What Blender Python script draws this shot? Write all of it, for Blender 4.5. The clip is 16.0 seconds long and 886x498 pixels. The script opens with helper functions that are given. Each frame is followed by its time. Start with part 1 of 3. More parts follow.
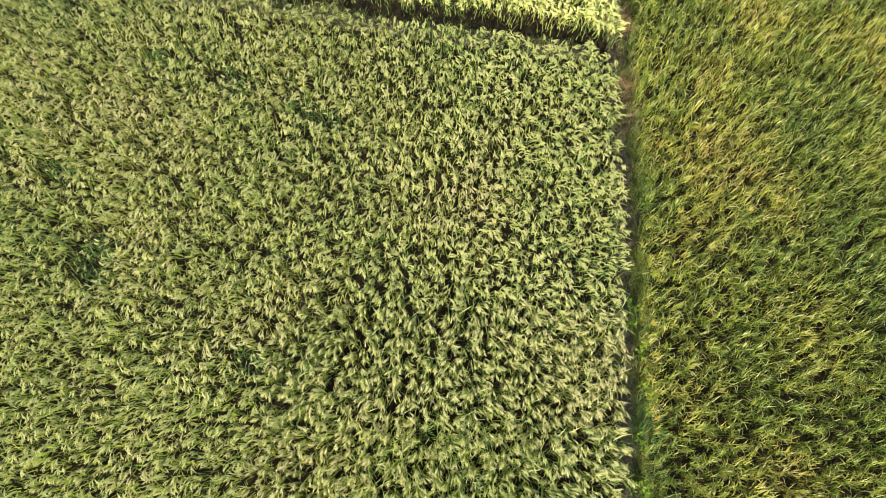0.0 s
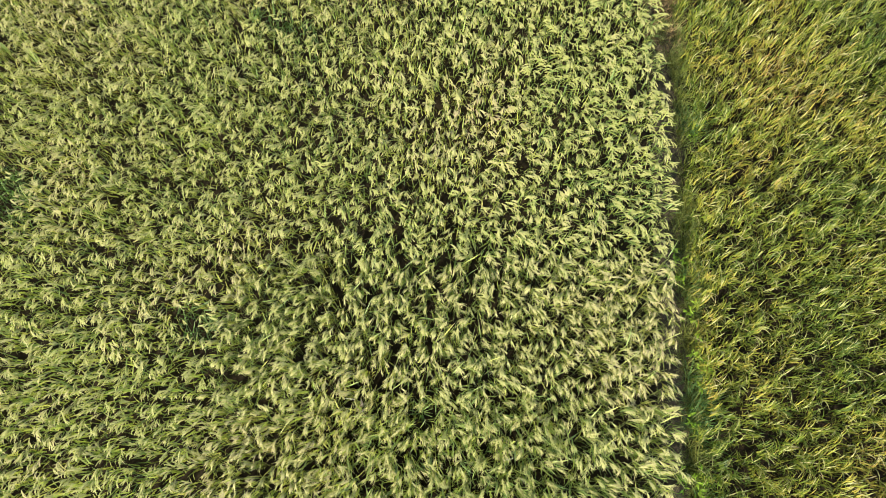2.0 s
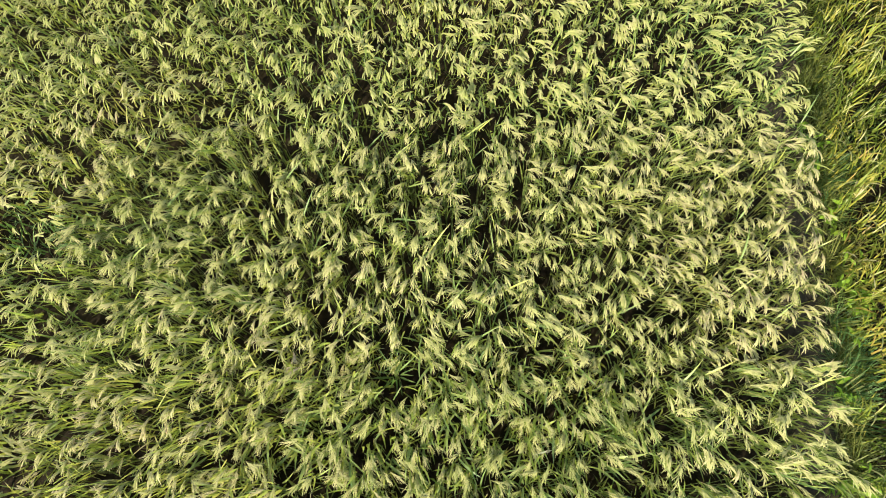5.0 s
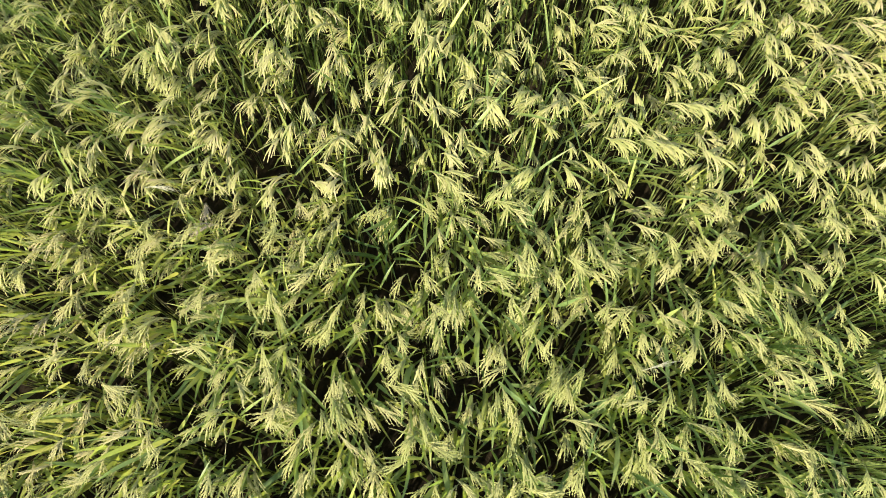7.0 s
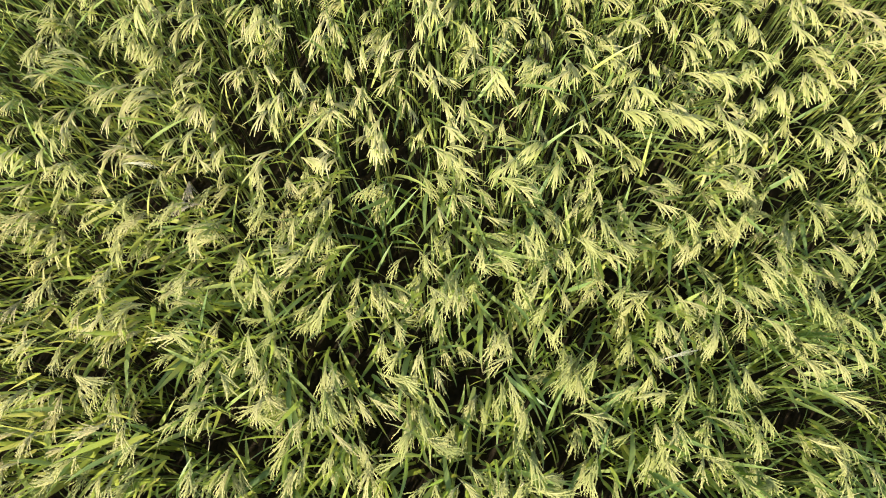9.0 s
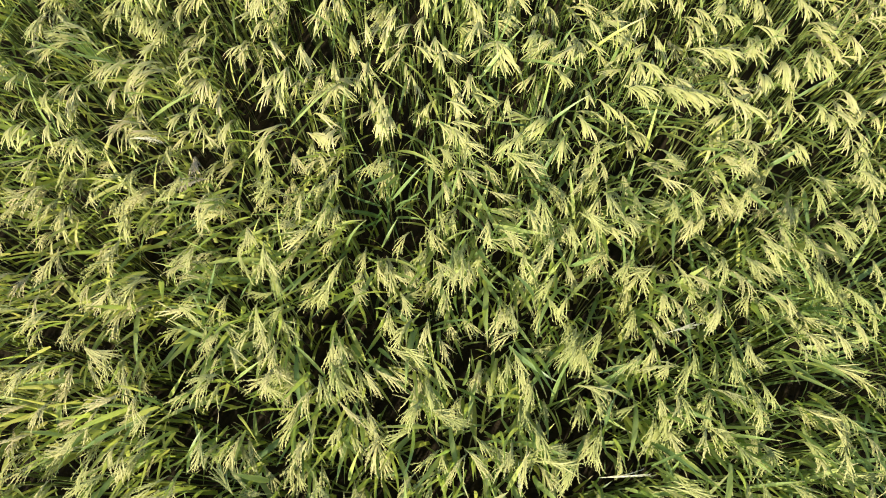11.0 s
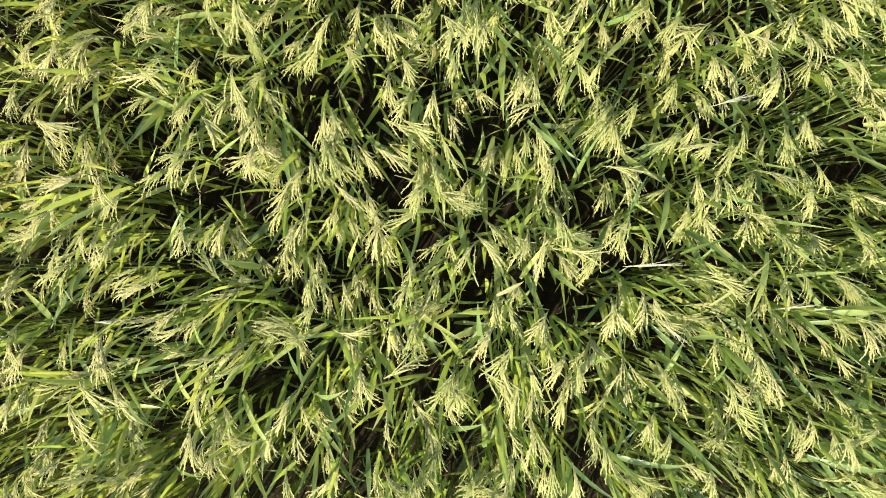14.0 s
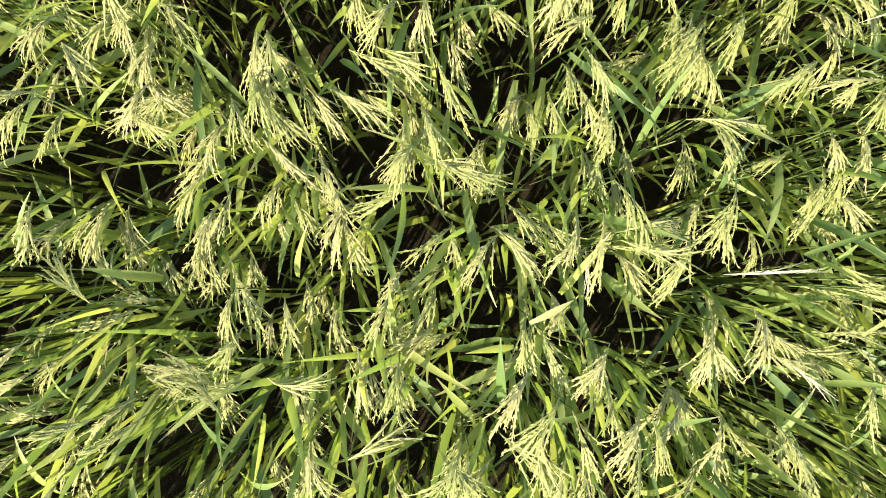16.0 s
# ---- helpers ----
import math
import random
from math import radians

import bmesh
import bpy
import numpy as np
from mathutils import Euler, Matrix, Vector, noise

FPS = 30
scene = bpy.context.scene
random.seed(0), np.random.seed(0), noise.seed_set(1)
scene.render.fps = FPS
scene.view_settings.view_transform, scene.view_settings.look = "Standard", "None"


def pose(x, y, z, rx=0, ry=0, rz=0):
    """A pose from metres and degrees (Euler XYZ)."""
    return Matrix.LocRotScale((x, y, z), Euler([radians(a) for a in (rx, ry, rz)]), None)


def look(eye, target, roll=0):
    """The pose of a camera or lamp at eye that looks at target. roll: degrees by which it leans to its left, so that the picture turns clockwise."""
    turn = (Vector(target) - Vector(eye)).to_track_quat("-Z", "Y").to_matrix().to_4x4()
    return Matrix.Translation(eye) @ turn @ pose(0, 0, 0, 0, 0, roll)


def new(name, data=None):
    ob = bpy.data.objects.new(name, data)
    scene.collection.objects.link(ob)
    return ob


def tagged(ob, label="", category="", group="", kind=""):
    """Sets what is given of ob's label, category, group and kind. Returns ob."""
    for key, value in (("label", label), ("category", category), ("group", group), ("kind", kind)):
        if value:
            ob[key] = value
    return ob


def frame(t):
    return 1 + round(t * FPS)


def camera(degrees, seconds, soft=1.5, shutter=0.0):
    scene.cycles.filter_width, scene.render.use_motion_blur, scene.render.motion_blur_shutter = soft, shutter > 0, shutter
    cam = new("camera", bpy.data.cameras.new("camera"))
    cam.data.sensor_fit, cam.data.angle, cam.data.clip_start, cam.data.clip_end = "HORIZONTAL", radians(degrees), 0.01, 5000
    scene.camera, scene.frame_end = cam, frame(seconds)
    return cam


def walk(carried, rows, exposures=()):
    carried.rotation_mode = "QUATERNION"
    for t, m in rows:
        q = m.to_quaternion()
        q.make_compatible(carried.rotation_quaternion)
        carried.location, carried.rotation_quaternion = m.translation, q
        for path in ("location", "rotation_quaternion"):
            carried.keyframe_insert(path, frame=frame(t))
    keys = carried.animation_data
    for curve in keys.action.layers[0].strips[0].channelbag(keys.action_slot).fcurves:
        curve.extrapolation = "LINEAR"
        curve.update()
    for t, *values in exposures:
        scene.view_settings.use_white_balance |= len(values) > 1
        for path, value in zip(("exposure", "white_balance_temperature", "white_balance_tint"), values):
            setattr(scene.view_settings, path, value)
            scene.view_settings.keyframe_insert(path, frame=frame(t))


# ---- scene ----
# ---- camera: a slow vertical descent, tilted forward at first, straight down at the end ----
cam = camera(63.57, 16.0, soft=1.0)
walk(cam, [
    (0, pose(-2.2494, -0.1645, 11.8935, 20.228, -0.220, 0.037)),
    (0.5, pose(-2.3080, -0.1448, 11.0384, 20.201, -0.338, -0.034)),
    (1, pose(-2.3293, -0.1094, 10.2163, 19.935, -0.419, -0.066)),
    (1.5, pose(-2.2848, -0.0794, 9.5542, 19.693, -0.352, -0.007)),
    (2, pose(-2.2607, -0.0495, 9.4057, 19.659, -0.355, 0.044)),
    (2.5, pose(-2.2255, -0.0402, 9.1264, 19.778, -0.326, 0.117)),
    (3, pose(-2.1551, 0.0148, 8.3668, 19.617, -0.235, 0.136)),
    (3.2, pose(-2.1384, 0.0351, 8.0151, 19.646, -0.247, 0.124)),
    (5.3, pose(-1.9824, 0.1321, 5.3666, 19.590, 1.547, 0.287)),
    (5.5, pose(-2.0136, 0.1403, 5.0725, 19.416, 1.307, 0.326)),
    (6, pose(-2.1002, 0.0696, 4.7340, 19.622, 1.015, 0.325)),
    (6.5, pose(-2.1809, -0.0386, 4.1684, 20.442, 0.263, 0.272)),
    (7, pose(-2.2149, -0.0771, 3.4119, 20.838, 0.043, 0.194)),
    (7.5, pose(-2.2080, -0.0436, 3.1702, 20.202, 0.325, 0.231)),
    (8, pose(-2.1981, -0.0238, 3.1706, 20.127, 0.364, 0.250)),
    (8.5, pose(-2.2033, -0.0341, 3.1954, 20.319, 0.303, 0.224)),
    (10.8, pose(-2.2222, -0.0754, 3.2199, 20.185, 0.237, 0.131)),
    (11, pose(-2.2372, -0.0702, 3.2199, 18.684, 0.069, 0.164)),
    (11.2, pose(-2.2443, -0.0607, 3.2204, 14.080, -0.053, 0.265)),
    (11.5, pose(-2.2405, -0.0421, 3.2298, 6.736, 0.286, 0.432)),
    (12, pose(-2.2649, -0.0289, 3.2210, 1.032, 0.098, 0.439)),
    (12.5, pose(-2.2780, -0.0311, 3.2195, 1.162, 0.082, 0.439)),
    (13, pose(-2.2877, -0.0279, 3.2163, 1.221, 0.125, 0.455)),
    (13.5, pose(-2.2806, -0.0275, 3.2067, 1.232, 0.050, 0.460)),
    (14, pose(-2.2630, -0.0230, 2.9039, 1.082, 0.032, 0.463)),
    (14.5, pose(-2.2545, -0.0209, 2.6730, 0.788, -0.155, 0.478)),
    (15, pose(-2.2512, -0.0148, 2.6555, 0.981, -0.152, 0.474)),
    (15.5, pose(-2.2648, -0.0057, 2.4242, 1.269, -0.261, 0.341)),
    (16, pose(-2.2782, -0.0171, 2.1580, 1.430, -0.692, 0.088)),
], exposures=[(0.0, 1.17), (3.0, 1.10), (6.0, 1.10), (8.0, 1.12), (11.0, 1.12), (12.0, 1.17), (15.0, 1.36), (16.0, 1.44)])

# ---- light: a clear sky and a low, warm sun behind and to the right of the camera ----
SUN_AZ, SUN_EL = 211.0, 34.0          # degrees clockwise from +y, degrees above the horizon
sky = bpy.data.worlds.new("sky")
scene.world = sky
sky.use_nodes = True
sky_tex = sky.node_tree.nodes.new("ShaderNodeTexSky")
sky_tex.sky_type, sky_tex.sun_disc = "NISHITA", False
sky_tex.sun_elevation, sky_tex.sun_rotation = radians(SUN_EL), radians(SUN_AZ)
sky.node_tree.links.new(sky_tex.outputs[0], sky.node_tree.nodes["Background"].inputs[0])
sky.node_tree.nodes["Background"].inputs[1].default_value = 0.118
sun = new("sun", bpy.data.lights.new("sun", "SUN"))
sun.data.energy, sun.data.angle, sun.data.color = 4.6, radians(0.5), (1.0, 0.91, 0.72)
sun_way = Vector((math.sin(radians(SUN_AZ)) * math.cos(radians(SUN_EL)),
                  math.cos(radians(SUN_AZ)) * math.cos(radians(SUN_EL)), math.sin(radians(SUN_EL))))
sun.matrix_world = look(sun_way * 30, (0, 0, 0))


# ---- materials ----
class Nodes:
    """A short hand for the nodes of one material."""

    def __init__(self, name):
        self.mat = bpy.data.materials.new(name)
        self.mat.use_nodes = True
        self.tree = self.mat.node_tree
        self.tree.nodes.clear()
        self.out = self.tree.nodes.new("ShaderNodeOutputMaterial")

    def add(self, kind, inputs=None, **props):
        n = self.tree.nodes.new("ShaderNode" + kind)
        for k, v in props.items():
            if k == "operation":
                n.operation = v
            elif k == "data_type":
                n.data_type = v
            elif k == "blend_type":
                n.blend_type = v
        for k, v in (inputs or {}).items():
            if hasattr(v, "is_linked"):
                self.tree.links.new(v, n.inputs[k])
            else:
                n.inputs[k].default_value = v
        return n

    def math(self, op, a, b=0.0):
        return self.add("Math", {0: a, 1: b}, operation=op).outputs[0]

    def noise(self, scale, detail=3.0, vector=None):
        got = {"Scale": scale, "Detail": detail}
        if vector is not None:
            got["Vector"] = vector
        return self.add("TexNoise", got).outputs["Fac"]

    def ramp(self, fac, stops):
        n = self.add("ValToRGB", {"Fac": fac})
        e = n.color_ramp.elements
        while len(e) < len(stops):
            e.new(0.5)
        for i, (at, col) in enumerate(stops):
            e[i].position, e[i].color = at, (*col, 1)
        return n.outputs["Color"]

    def mix(self, fac, a, b, blend="MIX"):
        n = self.add("MixRGB", {"Fac": fac, "Color1": a, "Color2": b}, blend_type=blend)
        return n.outputs["Color"]

    def piece_random(self, own=0.0):
        """One number for each piece, of a joined mesh or of an object of its own; own: how far the whole object shares it."""
        island = self.add("NewGeometry").outputs["Random Per Island"]
        thing = self.add("ObjectInfo").outputs["Random"]
        if own:
            return self.math("ADD", self.math("MULTIPLY", thing, own), self.math("MULTIPLY", island, 1.0 - own))
        return self.math("FRACT", self.math("ADD", island, thing))

    def place(self):
        return self.add("NewGeometry").outputs["Position"]


def plant_material(name, stops, through_stops, translucency, rough, patch=0.45, tip=None, rib=None, gloss=0.35, own=0.0):
    """Leaf or grain: a colour for each piece, wide patches over the field, fine streaks, and light that shines through."""
    n = Nodes(name)
    pos = n.place()
    wide = n.math("ADD", n.math("MULTIPLY", n.math("SUBTRACT", n.noise(0.55, 3.0, pos), 0.5), 2.2), 0.5)
    clump = n.noise(4.0, 2.0, pos)
    fine = n.noise(160.0, 3.0, pos)
    rnd = n.piece_random(own)
    fac = n.math("ADD", n.math("MULTIPLY", rnd, 1.0 - patch), n.math("MULTIPLY", n.math("ADD", wide, n.math("SUBTRACT", clump, 0.5)), patch))
    col = n.ramp(fac, stops)
    thr = n.ramp(fac, through_stops)
    col = n.mix(0.5, col, n.ramp(fine, [(0.3, (0.72, 0.72, 0.70)), (0.7, (1.0, 1.0, 1.0))]), "MULTIPLY")
    if tip or rib:
        uv = n.add("UVMap")
        sep = n.add("SeparateXYZ", {0: uv.outputs[0]})
        if rib:
            veins = n.add("TexWave", {"Vector": n.add("CombineXYZ", {0: sep.outputs[0]}).outputs[0], "Scale": 5.0, "Distortion": 0.0}).outputs["Fac"]
            col = n.mix(n.math("MULTIPLY", veins, 0.22), col, (0.62, 0.70, 0.42, 1))
        if tip:
            dry = n.math("MULTIPLY", n.math("SUBTRACT", n.math("ADD", sep.outputs[1], n.math("MULTIPLY", rnd, 0.18)), 0.93), 6.0)
            dry = n.add("Clamp", {0: dry}).outputs[0]
            col = n.mix(dry, col, (*tip, 1))
    bump = n.add("Bump", {"Height": fine, "Strength": 0.25, "Distance": 0.002}).outputs[0]
    p = n.add("BsdfPrincipled", {"Base Color": col, "Roughness": rough, "Normal": bump, "Specular IOR Level": gloss})
    t = n.add("BsdfTranslucent", {"Color": thr})
    m = n.add("MixShader", {0: translucency, 1: p.outputs[0], 2: t.outputs[0]})
    n.tree.links.new(m.outputs[0], n.out.inputs[0])
    return n.mat


LEAF = plant_material("rice_leaf",
    [(0.0, (0.05, 0.12, 0.03)), (0.28, (0.16, 0.26, 0.06)), (0.52, (0.35, 0.44, 0.11)), (0.78, (0.56, 0.58, 0.11)), (1.0, (0.60, 0.49, 0.24))],
    [(0.0, (0.20, 0.34, 0.05)), (0.5, (0.53, 0.62, 0.09)), (1.0, (0.68, 0.60, 0.16))],
    0.44, 0.42, tip=(0.42, 0.36, 0.18), rib=True, gloss=0.5)
LEAF_DEEP = plant_material("deep_green_leaf",
    [(0.0, (0.04, 0.10, 0.03)), (0.5, (0.12, 0.22, 0.05)), (1.0, (0.25, 0.36, 0.08))],
    [(0.0, (0.10, 0.26, 0.04)), (1.0, (0.28, 0.46, 0.07))], 0.35, 0.42, rib=True, gloss=0.5)
GRAIN_STOPS = [(0.0, (0.34, 0.40, 0.11)), (0.35, (0.48, 0.51, 0.17)), (0.70, (0.60, 0.58, 0.25)), (0.92, (0.64, 0.55, 0.31)), (1.0, (0.50, 0.36, 0.25))]
GRAIN_THROUGH = [(0.0, (0.45, 0.50, 0.15)), (1.0, (0.62, 0.57, 0.26))]
GRAIN = plant_material("rice_grain", GRAIN_STOPS, GRAIN_THROUGH, 0.48, 0.55)
CREAM_STOPS = [(0.0, (0.36, 0.40, 0.12)), (0.35, (0.50, 0.51, 0.19)), (0.70, (0.61, 0.57, 0.26)), (0.92, (0.64, 0.53, 0.33)), (1.0, (0.48, 0.33, 0.24))]
CREAM = plant_material("pale_rice_grain", CREAM_STOPS, GRAIN_THROUGH, 0.42, 0.6)
GRAIN_NEAR = plant_material("rice_husk", CREAM_STOPS, GRAIN_THROUGH, 0.42, 0.6, own=0.75)
RIPE = plant_material("ripe_grain",
    [(0.0, (0.46, 0.52, 0.14)), (0.5, (0.58, 0.59, 0.20)), (1.0, (0.68, 0.64, 0.28))],
    [(0.0, (0.50, 0.52, 0.12)), (1.0, (0.6, 0.56, 0.2))], 0.25, 0.55)
PALE = plant_material("bleached_straw",
    [(0.0, (0.48, 0.47, 0.29)), (0.6, (0.57, 0.55, 0.38)), (1.0, (0.50, 0.44, 0.30))],
    [(0.0, (0.6, 0.55, 0.4)), (1.0, (0.6, 0.55, 0.4))], 0.15, 0.6)
STALK = plant_material("rice_culm",
    [(0.0, (0.10, 0.17, 0.035)), (0.6, (0.20, 0.25, 0.07)), (1.0, (0.30, 0.25, 0.12))],
    [(0.0, (0.2, 0.3, 0.05)), (1.0, (0.3, 0.3, 0.1))], 0.1, 0.5)
REED = plant_material("slender_leaf",
    [(0.0, (0.025, 0.055, 0.012)), (0.30, (0.085, 0.135, 0.018)), (0.55, (0.21, 0.25, 0.032)), (0.80, (0.40, 0.35, 0.06)), (1.0, (0.27, 0.12, 0.055))],
    [(0.0, (0.08, 0.20, 0.015)), (0.6, (0.32, 0.42, 0.04)), (1.0, (0.42, 0.27, 0.07))],
    0.30, 0.45, patch=0.55, tip=(0.40, 0.33, 0.10), gloss=0.4)
WITHERED = plant_material("withered_head",
    [(0.0, (0.38, 0.31, 0.20)), (0.5, (0.54, 0.45, 0.30)), (1.0, (0.66, 0.56, 0.38))],
    [(0.0, (0.4, 0.3, 0.22)), (1.0, (0.5, 0.4, 0.3))], 0.2, 0.6)
DRY = plant_material("dry_grass",
    [(0.0, (0.18, 0.15, 0.07)), (0.5, (0.36, 0.25, 0.12)), (1.0, (0.50, 0.27, 0.14))],
    [(0.0, (0.2, 0.2, 0.08)), (1.0, (0.4, 0.25, 0.12))], 0.2, 0.6)
GRASS = plant_material("bund_grass",
    [(0.0, (0.07, 0.11, 0.035)), (0.5, (0.18, 0.22, 0.05)), (1.0, (0.34, 0.32, 0.09))],
    [(0.0, (0.14, 0.22, 0.04)), (1.0, (0.35, 0.36, 0.08))], 0.3, 0.5)
SEDGE = plant_material("sedge_leaf",
    [(0.0, (0.05, 0.14, 0.04)), (0.5, (0.12, 0.25, 0.08)), (1.0, (0.24, 0.36, 0.10))],
    [(0.0, (0.12, 0.26, 0.05)), (1.0, (0.28, 0.42, 0.08))], 0.3, 0.5)
WEED = plant_material("weed_leaf",
    [(0.0, (0.14, 0.30, 0.03)), (0.5, (0.24, 0.42, 0.04)), (1.0, (0.38, 0.52, 0.06))],
    [(0.0, (0.30, 0.52, 0.03)), (1.0, (0.50, 0.62, 0.05))], 0.4, 0.45)


def soil_material(name, dark, light, wet):
    n = Nodes(name)
    pos = n.place()
    wide, mid, fine = n.noise(1.3, 3.0, pos), n.noise(9.0, 4.0, pos), n.noise(90.0, 5.0, pos)
    fac = n.math("ADD", n.math("MULTIPLY", mid, 0.6), n.math("MULTIPLY", fine, 0.4))
    col = n.ramp(fac, [(0.30, dark), (0.70, light)])
    col = n.mix(0.6, col, n.ramp(wide, [(0.3, (0.6, 0.62, 0.6)), (0.7, (1.0, 1.0, 1.0))]), "MULTIPLY")
    bump = n.add("Bump", {"Height": fac, "Strength": 0.8, "Distance": 0.02}).outputs[0]
    rough = n.ramp(wide, [(0.35, (wet,) * 3), (0.65, (0.95,) * 3)])
    p = n.add("BsdfPrincipled", {"Base Color": col, "Roughness": rough, "Normal": bump, "Specular IOR Level": 0.15})
    n.tree.links.new(p.outputs[0], n.out.inputs[0])
    return n.mat


MUD = soil_material("paddy_mud", (0.012, 0.009, 0.005), (0.036, 0.026, 0.013), 0.8)
EARTH = soil_material("bund_earth", (0.038, 0.032, 0.022), (0.115, 0.095, 0.064), 0.85)


# ---- shapes ----
class Shape:
    """Vertices, triangles and materials gathered for one mesh."""

    def __init__(self):
        self.v, self.f, self.m, self.uv, self.n = [], [], [], [], 0

    def put(self, v, f, mat, uv=None):
        self.v.append(np.asarray(v, float))
        self.f.append(np.asarray(f, int) + self.n)
        self.m.append(np.full(len(f), mat, int))
        self.uv.append(np.zeros((len(v), 2)) if uv is None else uv)
        self.n += len(v)

    def arrays(self):
        return np.concatenate(self.v), np.concatenate(self.f), np.concatenate(self.m), np.concatenate(self.uv)


def make_mesh(name, arrays, mats):
    v, f, m, uv = arrays
    me = bpy.data.meshes.new(name)
    me.vertices.add(len(v))
    me.vertices.foreach_set("co", v.astype(np.float32).ravel())
    me.loops.add(3 * len(f))
    me.loops.foreach_set("vertex_index", f.astype(np.int32).ravel())
    me.polygons.add(len(f))
    me.polygons.foreach_set("loop_start", np.arange(0, 3 * len(f), 3, dtype=np.int32))
    me.polygons.foreach_set("material_index", m.astype(np.int32))
    me.polygons.foreach_set("use_smooth", np.ones(len(f), bool))
    layer = me.uv_layers.new(name="UVMap")
    layer.data.foreach_set("uv", uv[f.ravel()].astype(np.float32).ravel())
    for mat in mats:
        me.materials.append(mat)
    me.update(calc_edges=True)
    return me


def arc(base, az, length, lift, bend, n, sway=0.0, power=1.3):
    """A line that leaves base at the elevation lift (degrees) and bends over by bend degrees, turning sideways by sway."""
    s = (np.arange(n - 1) + 0.5) / (n - 1)
    e, a = np.radians(lift - bend * s ** power), az + sway * s
    step = np.stack([np.cos(e) * np.cos(a), np.cos(e) * np.sin(a), np.sin(e)], 1) * (length / (n - 1))
    return np.concatenate([[base], base + np.cumsum(step, 0)])


def ribbon(shape, line, width, mat, fold=0.25, twist=0.0, wide_at=0.35):
    """A leaf blade along a line, folded along its midrib and narrowing to a point."""
    n = len(line)
    s = np.linspace(0, 1, n)
    w = width * 0.5 * np.minimum(0.55 + 0.45 * s / wide_at, 1.0) * (1 - np.clip((s - wide_at) / (1 - wide_at), 0, 1) ** 1.8)
    w[-1] = 0.0006
    t = np.gradient(line, axis=0)
    t /= np.linalg.norm(t, axis=1)[:, None] + 1e-9
    az = math.atan2(line[-1, 1] - line[0, 1], line[-1, 0] - line[0, 0])
    side = np.tile([-math.sin(az), math.cos(az), 0.0], (n, 1))
    up = np.cross(t, side)
    a = twist * s[:, None]
    side, up = side * np.cos(a) + up * np.sin(a), up * np.cos(a) - side * np.sin(a)
    v = np.empty((3 * n, 3))
    v[0::3], v[1::3], v[2::3] = line + side * w[:, None], line - up * (fold * w[:, None]), line - side * w[:, None]
    uv = np.empty((3 * n, 2))
    uv[0::3, 0], uv[1::3, 0], uv[2::3, 0] = 0, 0.5, 1
    uv[:, 1] = np.repeat(s, 3)
    i = 3 * np.arange(n - 1)[:, None]
    f = (i + np.array([0, 1, 4, 0, 4, 3, 1, 2, 5, 1, 5, 4])[None]).reshape(-1, 3)
    shape.put(v, f, mat, uv)


def strip(shape, line, width, mat, bead=False):
    """A cheap blade of one face across; bead: an uneven string of grains instead."""
    n = len(line)
    s = np.linspace(0, 1, n)
    if bead:
        w = width * 0.5 * np.where(s < 0.5, 0.55 + 0.9 * s, 1.0 - 1.2 * (s - 0.5)) * (1 + 0.22 * (-1.0) ** np.arange(n))
    else:
        w = width * 0.5 * (1 - s ** 2.2)
    az = math.atan2(line[-1, 1] - line[0, 1], line[-1, 0] - line[0, 0])
    side = np.array([-math.sin(az), math.cos(az), 0.25])
    v = np.empty((2 * n, 3))
    v[0::2], v[1::2] = line + side * w[:, None], line - side * w[:, None]
    i = 2 * np.arange(n - 1)[:, None]
    f = (i + np.array([0, 1, 3, 0, 3, 2])[None]).reshape(-1, 3)
    shape.put(v, f, mat, np.stack([np.tile([0.0, 1.0], n), np.repeat(s, 2)], 1))


def tube(shape, line, radius, mat):
    """A thin three-sided stem with a radius at each point."""
    n = len(line)
    t = np.gradient(line, axis=0)
    t /= np.linalg.norm(t, axis=1)[:, None] + 1e-9
    a = np.cross(t, [0.31, 0.27, 0.91])
    a /= np.linalg.norm(a, axis=1)[:, None] + 1e-9
    b = np.cross(t, a)
    r = np.broadcast_to(radius, n)[:, None]
    v = np.empty((3 * n, 3))
    for k in range(3):
        q = 2 * math.pi * k / 3
        v[k::3] = line + (a * math.cos(q) + b * math.sin(q)) * r
    i = 3 * np.arange(n - 1)[:, None]
    f = (i + np.array([0, 1, 4, 0, 4, 3, 1, 2, 5, 1, 5, 4, 2, 0, 3, 2, 3, 5])[None]).reshape(-1, 3)
    shape.put(v, f, mat)


def grains(shape, at, way, length, radius, mat):
    """Pointed husks, one for each row of at, along way, with their blunt ends in the stem."""
    n = len(at)
    way = way / (np.linalg.norm(way, axis=1)[:, None] + 1e-9)
    a = np.cross(way, [0.31, 0.27, 0.91])
    a /= np.linalg.norm(a, axis=1)[:, None] + 1e-9
    b = np.cross(way, a)
    v = np.empty((4 * n, 3))
    v[3::4] = at + way * length
    for k in range(3):
        q = 2 * math.pi * k / 3
        v[k::4] = at + way * (0.25 * length) + (a * math.cos(q) + b * math.sin(q)) * radius
    i = 4 * np.arange(n)[:, None]
    f = (i + np.array([3, 0, 1, 3, 1, 2, 3, 2, 0])[None]).reshape(-1, 3)
    shape.put(v, f, mat)


